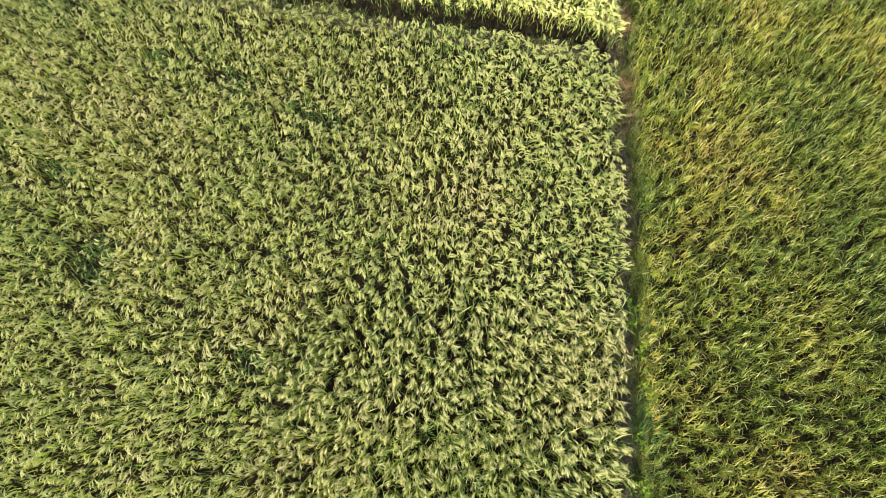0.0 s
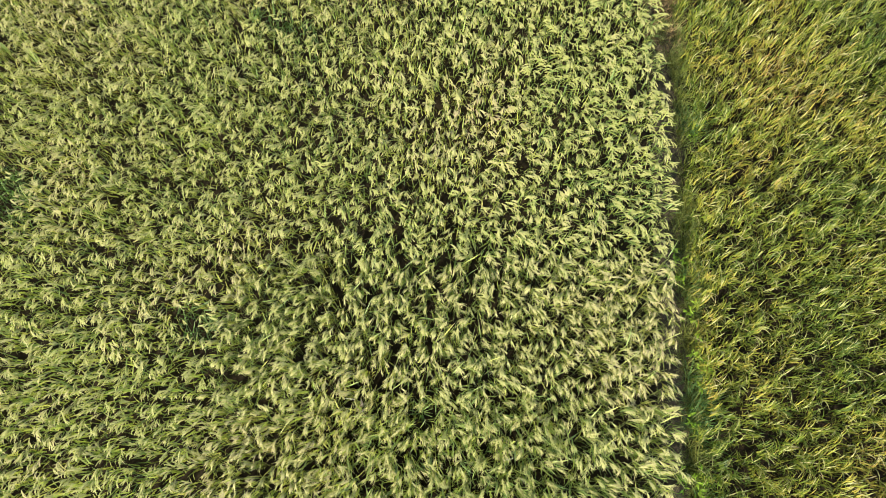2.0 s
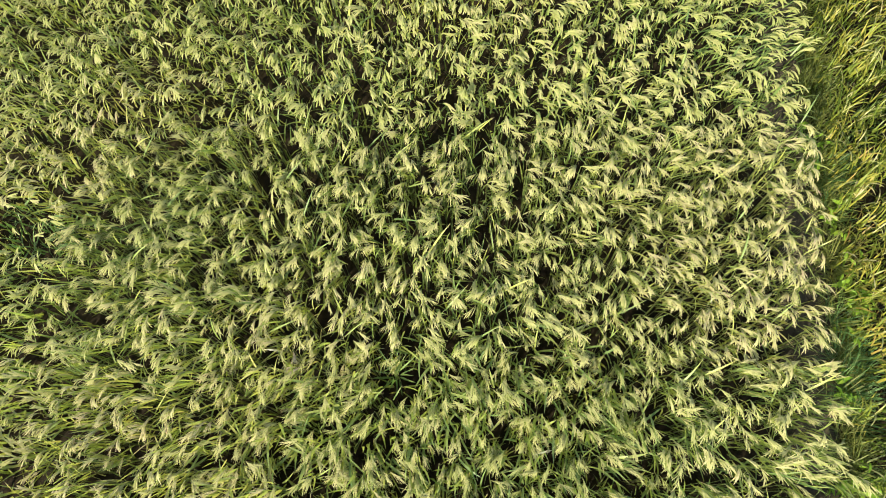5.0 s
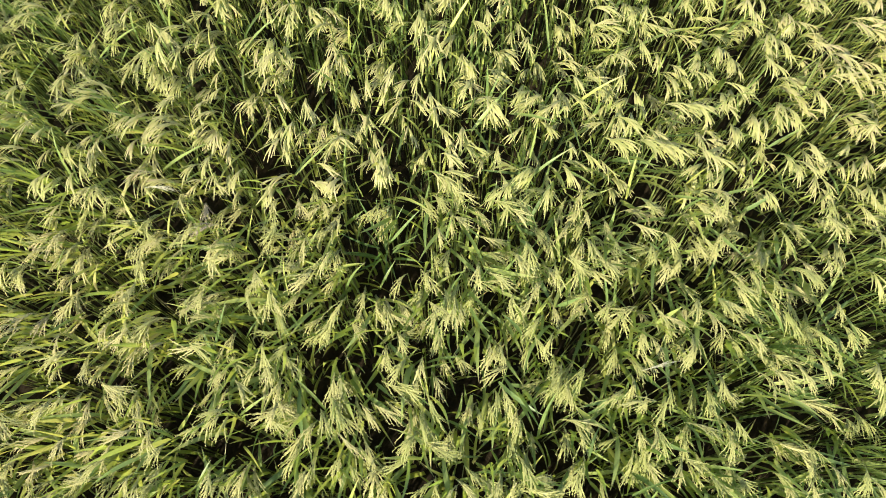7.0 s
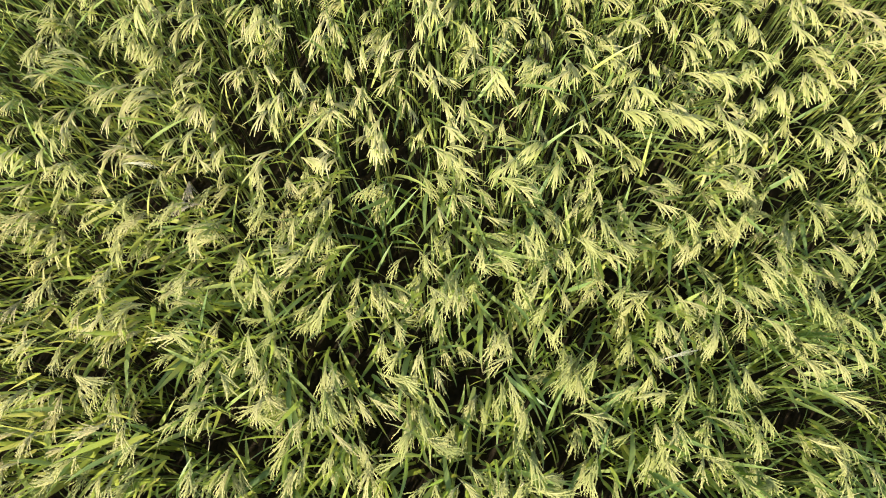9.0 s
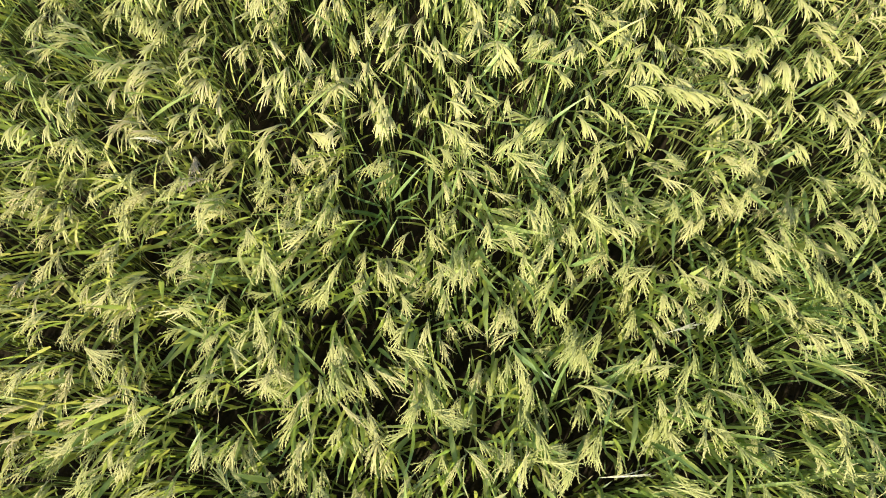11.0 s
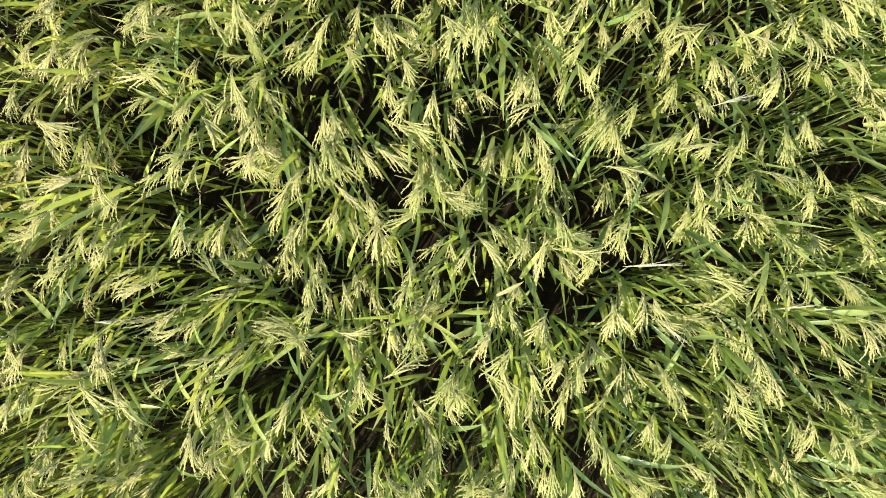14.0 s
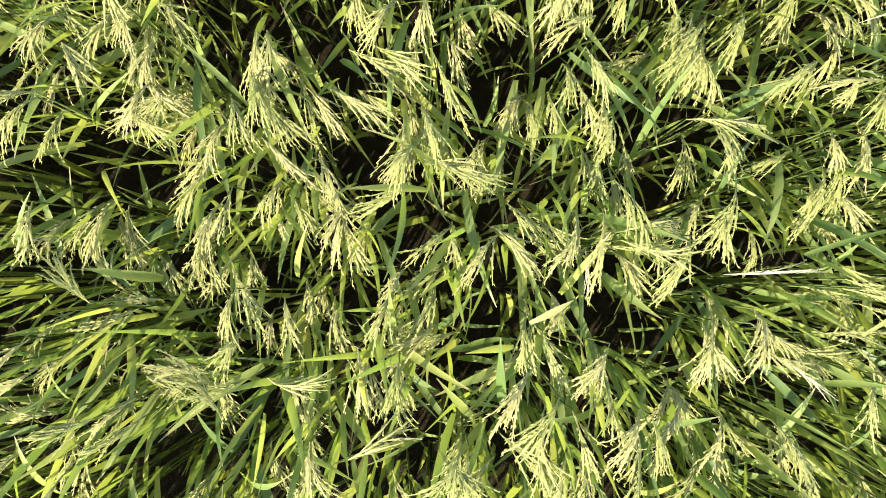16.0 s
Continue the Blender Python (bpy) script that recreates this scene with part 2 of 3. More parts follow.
def panicle(shape, rng, base, az, mat, level):
    """A nodding head of rice: a bent axis whose side branches hang close beside it, full of grains. level 0 is finest."""
    length = rng.uniform(0.100, 0.150)
    axis = arc(base, az, length, rng.uniform(50, 80), rng.uniform(70, 120), 7 if level < 2 else 4, rng.normal(0, 0.40), 1.0)
    if level < 2:
        tube(shape, axis[::2], np.linspace(0.0016, 0.0006, len(axis[::2])), mat)
    count = (11, 9, 4)[level]
    for k in range(count):
        q = 0.03 + 0.74 * (k + rng.uniform(-0.3, 0.3)) / count
        at = q * (len(axis) - 1)
        i = min(max(int(at), 0), len(axis) - 2)
        start = axis[i] + (axis[i + 1] - axis[i]) * (at - i)
        d = axis[i + 1] - axis[i]
        lift = math.degrees(math.atan2(d[2], math.hypot(d[0], d[1])))
        n = (5, 5, 3)[level]
        way = math.atan2(d[1], d[0]) + rng.normal(0, 0.18)
        line = arc(start, way, rng.uniform(0.070, 0.105) * (1.12 - 0.5 * q), lift + rng.uniform(-6, 6), 0.8 * lift + rng.uniform(18, 62), n, rng.normal(0, 0.26), 0.9)
        if level == 0:
            strip(shape, line, 0.0034, mat, True)
            m = 6
            u = np.linspace(0.14, 0.97, m) * (n - 1)
            j = np.minimum(u.astype(int), n - 2)
            p = line[j] + (line[j + 1] - line[j]) * (u - j)[:, None]
            w = (line[j + 1] - line[j]) / np.linalg.norm(line[j + 1] - line[j], axis=1)[:, None]
            out = np.array([-math.sin(way), math.cos(way), 0.0]) * np.where(np.arange(m) % 2, 1.0, -1.0)[:, None]
            grains(shape, p + out * 0.0012 - w * 0.003, w + out * 0.26 + rng.normal(0, 0.07, (m, 3)), 0.0110, 0.0016, mat)
        elif level == 1:
            strip(shape, line, 0.0056, mat, True)
        else:
            strip(shape, line, 0.0135, mat, True)


NOD = radians(-94)           # the way that most heads of the crop hang


def leaf_line(rng, base, az, n):
    """The line of an upper leaf: most stand up and out and nod at the tip, a few lie over."""
    if rng.uniform() < 0.93:
        return arc(base, az, rng.uniform(0.15, 0.28), rng.uniform(50, 84), rng.uniform(5, 48), n, rng.normal(0, 0.10), 1.8)
    return arc(base, az, rng.uniform(0.15, 0.25), rng.uniform(20, 55), rng.uniform(10, 60), n, rng.normal(0, 0.15))


def tilted(rng, nod, wide, shift, z):
    """A point round the middle of a hill, drawn over to the side to which it nods."""
    az, lean = rng.uniform(0, 2 * math.pi), wide * math.sqrt(rng.uniform(0.02, 1))
    return np.array([math.cos(az) * lean + math.cos(nod) * shift, math.sin(az) * lean + math.sin(nod) * shift, z])


def leaf_way(rng, nod, p):
    """Most leaves go the way of the hill, the others outwards."""
    return nod + rng.normal(0, 0.34) if rng.uniform() < 0.86 else math.atan2(p[1], p[0]) + rng.normal(0, 0.5)


def rice_hill(rng, level, nod=NOD, heads=4, leaves=11, low=4, tall=1.0, spread=0.36):
    """One hill of ripening rice, joined, for the crop away from the camera. Materials: 0 leaf, 1 grain, 2 culm."""
    sh = Shape()
    nod = nod + rng.normal(0, 0.2)
    for k in range(leaves):
        base = tilted(rng, nod, 0.070, 0.0, tall * rng.uniform(0.50, 0.76))
        az = leaf_way(rng, nod, base)
        if level == 1:
            ribbon(sh, leaf_line(rng, base, az, 5), rng.uniform(0.009, 0.015), 0, twist=rng.normal(0, 0.4), wide_at=0.25)
        else:
            strip(sh, leaf_line(rng, base, az, 4), rng.uniform(0.014, 0.020), 0)
    for k in range(low):
        base = tilted(rng, nod, 0.075, 0.0, tall * rng.uniform(0.10, 0.48))
        strip(sh, arc(base, rng.uniform(0, 6.28), rng.uniform(0.20, 0.32), rng.uniform(70, 89), rng.uniform(5, 45), 3, rng.normal(0, 0.2)), rng.uniform(0.011, 0.016), 0)
    for k in range(heads):
        top = tilted(rng, nod, 0.055, 0.0, tall * rng.uniform(0.72, 0.90))
        if level == 1:
            tube(sh, np.array([[top[0] * 0.2, top[1] * 0.2, 0.0], top]), 0.0025, 2)
        panicle(sh, rng, top, nod + rng.normal(0, spread), 1, level)
    return sh.arrays()


def reed_hill(rng):
    """One hill of the slender-leaved crop in the neighbouring field. Materials: 0 leaf, 1 grain, 2 culm."""
    sh = Shape()
    lean_to, wind = rng.uniform(0, 2 * math.pi), rng.uniform(0.3, 0.8)
    for k in range(18):
        az = lean_to + rng.normal(0, wind) if rng.uniform() < 0.7 else rng.uniform(0, 2 * math.pi)
        base = tilted(rng, lean_to, 0.060, 0.0, rng.uniform(0.34, 0.62))
        line = arc(base, az + rng.normal(0, 0.2), rng.uniform(0.12, 0.20), rng.uniform(58, 89), rng.uniform(30, 105), 4, rng.normal(0, 0.15), 1.6)
        strip(sh, line, rng.uniform(0.011, 0.016), 0)
    for k in range(9):
        base = tilted(rng, lean_to, 0.08, 0.0, rng.uniform(0.05, 0.32))
        strip(sh, arc(base, rng.uniform(0, 6.28), rng.uniform(0.15, 0.25), rng.uniform(70, 89), rng.uniform(5, 45), 3), 0.013, 0)
    for k in range(2):
        az = rng.uniform(0, 2 * math.pi)
        strip(sh, arc(np.array([0, 0, 0.55]), az, rng.uniform(0.14, 0.20), rng.uniform(60, 85), rng.uniform(50, 120), 5), 0.010, 1, True)
    return sh.arrays()


def nod_turn(x, y):
    """How far the crop at (x, y) nods away from its usual way: gusts, and a swing to the east beside the bund."""
    return 0.30 * min(max(x + 2.2, -1.6), 1.8) + 0.6 * noise.noise((x * 1.1, y * 1.1, 14.0)) + 0.5 * noise.noise((x * 3.7, y * 3.7, 4.0))


def sow(name, hills, places, rng, mats, label, turn=None, category="rice", level=None):
    """Joins copies of the hills at the places (x, y, size) into one crop, standing on the mud."""
    V, F, M, U, n = [], [], [], [], 0
    for x, y, size in places:
        v, f, m, u = hills[rng.integers(len(hills))]
        a = rng.normal(0, turn) if turn else nod_turn(x, y) + rng.normal(0, 0.42)
        c, s = math.cos(a) * size, math.sin(a) * size
        k = size * rng.uniform(0.94, 1.06)
        w = np.stack([x + c * v[:, 0] - s * v[:, 1], y + s * v[:, 0] + c * v[:, 1], v[:, 2] * k + (level(x, y) if level else 0.0)], 1)
        V.append(w), F.append(f + n), M.append(m), U.append(u)
        n += len(v)
    ob = new(name, make_mesh(name, (np.concatenate(V), np.concatenate(F), np.concatenate(M), np.concatenate(U)), mats))
    return tagged(ob, label, category, kind="stuff")


# ---- the plan of the fields ----
def east_edge(y):
    return float(np.interp(y, [-6, 0.0, 1.5, 3.0, 5.0, 7.6, 12], [0.28, 0.49, 0.66, 0.80, 0.93, 0.98, 1.16]))


def north_edge(x):
    return float(np.interp(x, [-16, -4.6, -3.1, -1.3, 0.5, 0.9], [10.8, 8.93, 8.63, 8.38, 8.08, 7.70]))


def reed_edge(y):
    return float(np.interp(y, [-6, 0.3, 2.5, 3.7, 5.2, 8.4, 12], [0.74, 0.88, 1.03, 1.11, 1.29, 1.44, 1.64]))


def bund_mid(y):
    return 0.5 * (east_edge(y) + reed_edge(y)) + 0.05


# bare spots between hills: x, y and radius
GAPS = [(-3.13, 0.41, 0.10), (-2.98, 0.33, 0.09), (-2.31, 0.06, 0.12), (-2.65, 0.24, 0.08), (-1.95, -0.05, 0.11), (-2.0, 0.32, 0.08),
        (-2.76, -0.34, 0.13), (-2.35, -0.38, 0.09), (-2.14, -0.4, 0.09), (-1.75, -0.53, 0.09), (-1.37, 0.03, 0.10), (-1.58, 0.0, 0.08),
        (-1.68, 0.46, 0.09), (-2.41, 0.5, 0.09), (-3.32, -0.2, 0.10), (-2.99, -0.08, 0.09), (-1.48, -0.31, 0.08), (-1.07, 0.02, 0.09)]
GAPS_FAR = [(-2.84, 1.73, 0.13), (-2.88, 2.09, 0.10), (-2.37, 1.0, 0.13), (-3.2, 1.36, 0.13), (-3.14, 0.42, 0.10), (-3.71, 0.51, 0.10),
            (-1.24, 2.05, 0.16), (-0.87, 1.66, 0.10), (-2.06, 1.15, 0.10), (-2.78, 1.92, 0.12), (-2.54, 3.28, 0.12), (-1.8, 2.97, 0.10),
            (-4.25, 1.07, 0.13), (-1.98, 1.03, 0.09), (-0.94, 1.34, 0.11), (-4.69, 0.95, 0.12), (-3.53, 2.51, 0.10), (-1.14, 0.66, 0.1),
            (-3.93, 7.52, 0.16), (-8.93, 6.86, 0.2), (-7.31, 7.82, 0.2), (-3.23, 5.25, 0.2), (-8.01, 4.4, 0.22)]
GAPS_WIDE = [(-8.05, 3.5, 0.22), (-1.69, 3.12, 0.15), (-9.83, 5.74, 0.22), (2.87, 7.79, 0.22), (-6.38, 7.45, 0.2), (-4.02, 6.40, 0.20)]
ALL_GAPS = np.array(GAPS + GAPS_FAR + GAPS_WIDE) * [1, 1, 0.72]


def pushed(x, y):
    """Keeps a hill out of the bare spots."""
    d = np.hypot(ALL_GAPS[:, 0] - x, ALL_GAPS[:, 1] - y)
    i = int(np.argmin(d - ALL_GAPS[:, 2]))
    if d[i] < ALL_GAPS[i, 2]:
        k = ALL_GAPS[i, 2] / max(d[i], 0.01)
        if k > 3:
            return None
        x, y = ALL_GAPS[i, 0] + (x - ALL_GAPS[i, 0]) * k, ALL_GAPS[i, 1] + (y - ALL_GAPS[i, 1]) * k
    return x, y


def hill_places(rng, x0, x1, y0, y1, step, inside):
    got = []
    turned = radians(6)
    for i in range(int((x1 - x0) / step) + 1):
        for j in range(int((y1 - y0) / step) + 1):
            x = x0 + (i + 0.5 * (j % 2) * 0.6) * step + rng.normal(0, 0.24) * step
            y = y0 + j * step + rng.normal(0, 0.24) * step
            y += (x - x0) * math.tan(turned) * 0.1
            if inside(x, y):
                p = pushed(x, y)
                if p:
                    got.append((*p, 1.0 + 0.10 * noise.noise((p[0] * 0.9, p[1] * 0.9, 3.0)) + rng.normal(0, 0.06)))
    return got


# ---- ground ----
def grid_mesh(name, xs, ys, height, mat):
    nx, ny = len(xs), len(ys)
    v = [(x, y, height(x, y)) for y in ys for x in xs]
    f = [(j * nx + i, j * nx + i + 1, (j + 1) * nx + i + 1, (j + 1) * nx + i) for j in range(ny - 1) for i in range(nx - 1)]
    me = bpy.data.meshes.new(name)
    me.from_pydata(v, [], f)
    me.materials.append(mat)
    for p in me.polygons:
        p.use_smooth = True
    return new(name, me)


def mud_height(x, y):
    if abs(x) > 20 or abs(y) > 20:
        return 0.0
    return 0.025 * noise.noise((x * 2.3, y * 2.3, 0.5)) + 0.012 * noise.noise((x * 9, y * 9, 1.5))


xs = [-1500, -400, -100, -40, -20] + list(np.arange(-14, 8.01, 0.16)) + [15, 40, 100, 400, 1500]
ys = [-1500, -400, -100, -40, -15] + list(np.arange(-6, 13.01, 0.16)) + [20, 40, 100, 400, 1500]
tagged(grid_mesh("ground", xs, ys, mud_height, MUD), "dark wet paddy mud between the rice hills", "ground", kind="structure")


def bund_mesh(name, mid, ends, along_y, half, high):
    """A low earth bank between two fields, lumpy, with sloping sides that go into the mud."""
    a, b = ends
    n, m = int((b - a) / 0.08), 11
    v, f = [], []
    for j in range(n + 1):
        q = a + (b - a) * j / n
        for i in range(m):
            u = -1 + 2 * i / (m - 1)
            side = mid(q) + u * half * (1 + 0.15 * noise.noise((q * 1.3, 4.0 * u, 2.0)))
            z = high * (1 - abs(u) ** 2.4) + 0.05 * noise.noise((q * 3.1, u * 2, 5.0)) * (1 - u * u) + 0.02 * noise.noise((q * 11, u * 5, 9.0)) - 0.05 * abs(u) ** 6
            v.append((side, q, z) if along_y else (q, side, z))
    for j in range(n):
        for i in range(m - 1):
            k = j * m + i
            f.append((k, k + 1, k + m + 1, k + m))
    me = bpy.data.meshes.new(name)
    me.from_pydata(v, [], f)
    me.materials.append(EARTH)
    for p in me.polygons:
        p.use_smooth = True
    return tagged(new(name, me), "low lumpy earth bank between the paddies, dark brown and half overgrown", "bund", kind="structure")


def bund_top(x, y):
    """The height of the banks' earth near (x, y)."""
    u = abs(x - bund_mid(y)) / 0.30
    v = abs(y - north_edge(x) - 0.28) / 0.24 if x < 0.9 else 2.0
    return max(0.0, 0.14 * (1 - u ** 2.4) if u < 1 else 0.0, 0.10 * (1 - v ** 2.4) if v < 1 else 0.0) - 0.02


bund_mesh("bund_east", bund_mid, (-5.5, 12.5), True, 0.30, 0.14)
bund_mesh("bund_north", lambda x: north_edge(x) + 0.28, (-13.5, 0.9), False, 0.24, 0.10)

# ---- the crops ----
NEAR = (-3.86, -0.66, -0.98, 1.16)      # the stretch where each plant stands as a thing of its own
rng = np.random.default_rng(11)


def in_near(x, y):
    return NEAR[0] <= x <= NEAR[1] and NEAR[2] <= y <= NEAR[3]


def in_field(x, y):
    return x < east_edge(y) - 0.04 and y < north_edge(x) - 0.08


rice_places = hill_places(rng, -11.6, 1.0, -1.6, 9.4, 0.145, in_field)
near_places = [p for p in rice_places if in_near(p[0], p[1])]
mid_places = [p for p in rice_places if -5.0 <= p[0] and -1.2 <= p[1] <= 3.0 and not in_near(p[0], p[1])]
far_places = [p for p in rice_places if not (-5.0 <= p[0] and -1.2 <= p[1] <= 3.0)]
top_places = hill_places(rng, -11.6, 1.1, 7.8, 10.0, 0.140, lambda x, y: y > north_edge(x) + 0.40 and x < 1.12)
reed_places = hill_places(rng, 0.6, 7.0, -1.2, 10.2, 0.155, lambda x, y: x > reed_edge(y) + 0.02)

# spots with few heads, where green leaves and weeds lie over: x, y, half length, half width, turn
GREEN_SPOTS = [(-4.55, 6.58, 0.62, 0.16, -0.38), (-8.02, 3.85, 0.30, 0.55, 0.0), (-7.45, 7.72, 0.35, 0.2, 0.0), (-8.95, 5.4, 0.25, 0.25, 0.0), (-6.1, 7.3, 0.5, 0.2, -0.3),
               (-5.30, 2.10, 0.28, 0.20, 0.0)]


def leafy(x, y):
    for gx, gy, a, b, t in GREEN_SPOTS:
        u, v = (x - gx) * math.cos(t) + (y - gy) * math.sin(t), (y - gy) * math.cos(t) - (x - gx) * math.sin(t)
        if (u / a) ** 2 + (v / b) ** 2 < 1:
            return True
    return False


rice_mats = [LEAF, GRAIN, STALK]
mid_hills = [rice_hill(rng, 1) for _ in range(28)]
far_hills = [rice_hill(rng, 2, heads=4, leaves=6, low=4) for _ in range(36)]
top_hills = [rice_hill(rng, 2, heads=6, leaves=8, low=5, tall=1.08, spread=0.4) for _ in range(12)]
reed_hills = [reed_hill(rng) for _ in range(24)]
sow("rice_crop", mid_hills, mid_places, rng, [LEAF, CREAM, STALK], "ripening green and yellow rice crop with nodding heads")
green_hills = [rice_hill(rng, 2, nod=radians(-25), heads=1, leaves=14) for _ in range(8)]
sow("rice_crop", far_hills, [p for p in far_places if not leafy(p[0], p[1])], rng, rice_mats, "ripening green and yellow rice crop, dense and uneven")
sow("rice_crop", green_hills, [(x, y, 0.92 * k) for x, y, k in far_places if leafy(x, y)], rng, [LEAF_DEEP, GRAIN, STALK], "dark green leafy patches without heads in the rice crop")
sow("rice_crop", top_hills, top_places, rng, [LEAF, RIPE, STALK], "bright yellow rice crop behind the north bund")
sow("rice_crop", reed_hills, reed_places, rng, [REED, GRAIN, STALK], "slender-leaved olive green rice crop with brownish patches", turn=3.0)

# the same crops go on beyond the part that is flown over
outer_hills = [rice_hill(rng, 2, heads=4, leaves=5, low=2) for _ in range(10)]
outer = hill_places(rng, -14.5, 0.9, -4.6, 10.6, 0.20, lambda x, y: in_field(x, y) and (x < -11.6 or y < -1.6))
sow("rice_crop", outer_hills, outer, rng, rice_mats, "ripening green and yellow rice crop, further off")
sow("rice_crop", reed_hills, hill_places(rng, 0.6, 9.6, -4.6, 10.6, 0.20, lambda x, y: x > reed_edge(y) + 0.05 and (x > 7.0 or y < -1.2)),
    rng, [REED, GRAIN, STALK], "slender-leaved olive green rice crop, further off", turn=3.0)

# ---- the plants below the camera, each a thing with its leaves and heads ----
culm_shape = Shape()
tube(culm_shape, np.array([[0, 0, 0], [0.004, 0.002, 0.5], [0, 0, 1.0]]), np.array([0.0034, 0.0030, 0.0018]), 0)
CULM = make_mesh("culm", culm_shape.arrays(), [STALK])
leaf_meshes = []
for k in range(44):
    sh = Shape()
    ribbon(sh, leaf_line(rng, np.zeros(3), 0.0, 9), rng.uniform(0.0090, 0.0190), 0, twist=rng.normal(0, 0.4), wide_at=rng.uniform(0.18, 0.36))
    leaf_meshes.append(make_mesh("leaf", sh.arrays(), [LEAF]))
deep_leaves = []
for k in range(8):
    sh = Shape()
    ribbon(sh, arc(np.zeros(3), 0.0, rng.uniform(0.18, 0.28), rng.uniform(55, 80), rng.uniform(10, 50), 9, rng.normal(0, 0.1), 1.6), rng.uniform(0.009, 0.013), 0, wide_at=0.25)
    deep_leaves.append(make_mesh("leaf", sh.arrays(), [LEAF_DEEP]))
head_meshes = []
for k in range(30):
    sh = Shape()
    panicle(sh, rng, np.zeros(3), 0.0, 0, 0)
    head_meshes.append(make_mesh("panicle", sh.arrays(), [GRAIN_NEAR]))
pale_heads = []
for k in range(3):
    me = head_meshes[k].copy()
    me.materials[0] = PALE
    me.transform(Matrix.Diagonal((1, 0.4, 0.7, 1)))
    pale_heads.append(me)
withered_heads = []
for k in range(4):
    me = head_meshes[10 + k].copy()
    me.materials[0] = WITHERED
    withered_heads.append(me)
pale_leaves = []
for k in range(2):
    sh = Shape()
    ribbon(sh, arc(np.zeros(3), 0.0, 0.2, 12, 20, 8, 0.15), (0.030, 0.010)[k], 0, wide_at=0.45)
    pale_leaves.append(make_mesh("leaf", sh.arrays(), [GRAIN_NEAR]))


def child(name, me, parent, m, label=""):
    ob = new(name, me)
    ob.parent = parent
    ob.matrix_basis = m
    return tagged(ob, label)


def turned_at(p, az, size=1.0, roll=0.0):
    return Matrix.Translation(p) @ Matrix.Rotation(az, 4, "Z") @ Matrix.Rotation(roll, 4, "X") @ Matrix.Scale(size, 4)


NEAR_GAPS = np.array(GAPS + GAPS_FAR) * [1, 1, 0.72]


def open_way(rng, x, y, az, reach, wide):
    """Turns a leaf or head aside where it would lie over a bare spot."""
    for k in range(6):
        d = np.hypot(NEAR_GAPS[:, 0] - x - math.cos(az) * reach, NEAR_GAPS[:, 1] - y - math.sin(az) * reach)
        if (d > 0.9 * NEAR_GAPS[:, 2]).all():
            break
        az += rng.normal(0, wide)
    return az


def low_tuft(rng):
    """The lower leaves and young shoots of a plant, in its shade, and the top of a late stem."""
    sh = Shape()
    for k in range(9):
        az = rng.uniform(0, 2 * math.pi)
        base = np.array([math.cos(az), math.sin(az), 0.0]) * rng.uniform(0.01, 0.08) + [0, 0, rng.uniform(0.03, 0.30)]
        line = arc(base, az + rng.normal(0, 0.5), rng.uniform(0.18, 0.28), rng.uniform(74, 89), rng.uniform(5, 40), 5, rng.normal(0, 0.2))
        strip(sh, line, rng.uniform(0.011, 0.017), 0)
    tops = []
    for k in range(1):
        az = rng.uniform(0, 2 * math.pi)
        top = np.array([math.cos(az) * 0.03, math.sin(az) * 0.03, rng.uniform(0.62, 0.76)])
        tube(sh, np.array([[0, 0, 0.0], top * [0.4, 0.4, 0.5], top]), 0.0025, 1)
        tops.append(top)
    return make_mesh("lower_leaves", sh.arrays(), [LEAF, STALK]), tops


low_tufts = [low_tuft(rng) for _ in range(16)]


def rice_plant(rng, x, y, size):
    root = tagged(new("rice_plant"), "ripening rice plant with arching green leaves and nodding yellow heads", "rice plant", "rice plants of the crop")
    root.location = (x, y, 0)
    nod = NOD + nod_turn(x, y) + rng.normal(0, 0.42)
    tops = []
    for k in range(3):
        top = Vector(tilted(rng, nod, 0.062, 0.0, rng.uniform(0.72, 0.90) * size))
        foot = Vector((top.x * 0.3, top.y * 0.3, -0.03))
        way = top - foot
        child("culm", CULM, root, Matrix.Translation(foot) @ way.to_track_quat("Z", "Y").to_matrix().to_4x4() @ Matrix.Diagonal((1, 1, way.length, 1)))
        tops.append(top)
    low, low_tops = low_tufts[rng.integers(len(low_tufts))]
    spin = Matrix.Rotation(rng.uniform(0, 6.28), 4, "Z") @ Matrix.Scale(size, 4)
    child("lower_leaves", low, root, spin, "lower leaves and young shoots, dark green")
    tops += [spin @ Vector(t) for t in low_tops]
    withered = math.hypot(x + 3.24, y - 1.06) < 0.12
    if withered:
        tagged(root, "half-withered rice plant with grey-brown dried heads")
    kinds = withered_heads + head_meshes[:3] if withered else head_meshes
    for top in tops:
        child("panicle", kinds[rng.integers(len(kinds))], root, turned_at(top, open_way(rng, x + top.x, y + top.y, nod + rng.normal(0, 0.36), 0.10, 0.5), rng.uniform(0.82, 1.12), rng.normal(0, 0.2)))
    for k in range(int(rng.integers(11, 15))):
        p = tilted(rng, nod, 0.070, 0.0, rng.uniform(0.50, 0.76)) * size
        az = open_way(rng, x + p[0], y + p[1], leaf_way(rng, nod, p), 0.12, 0.5)
        child("leaf", leaf_meshes[rng.integers(len(leaf_meshes))], root, turned_at(p, az, rng.uniform(0.85, 1.15), rng.normal(0, 0.25)))
    return root


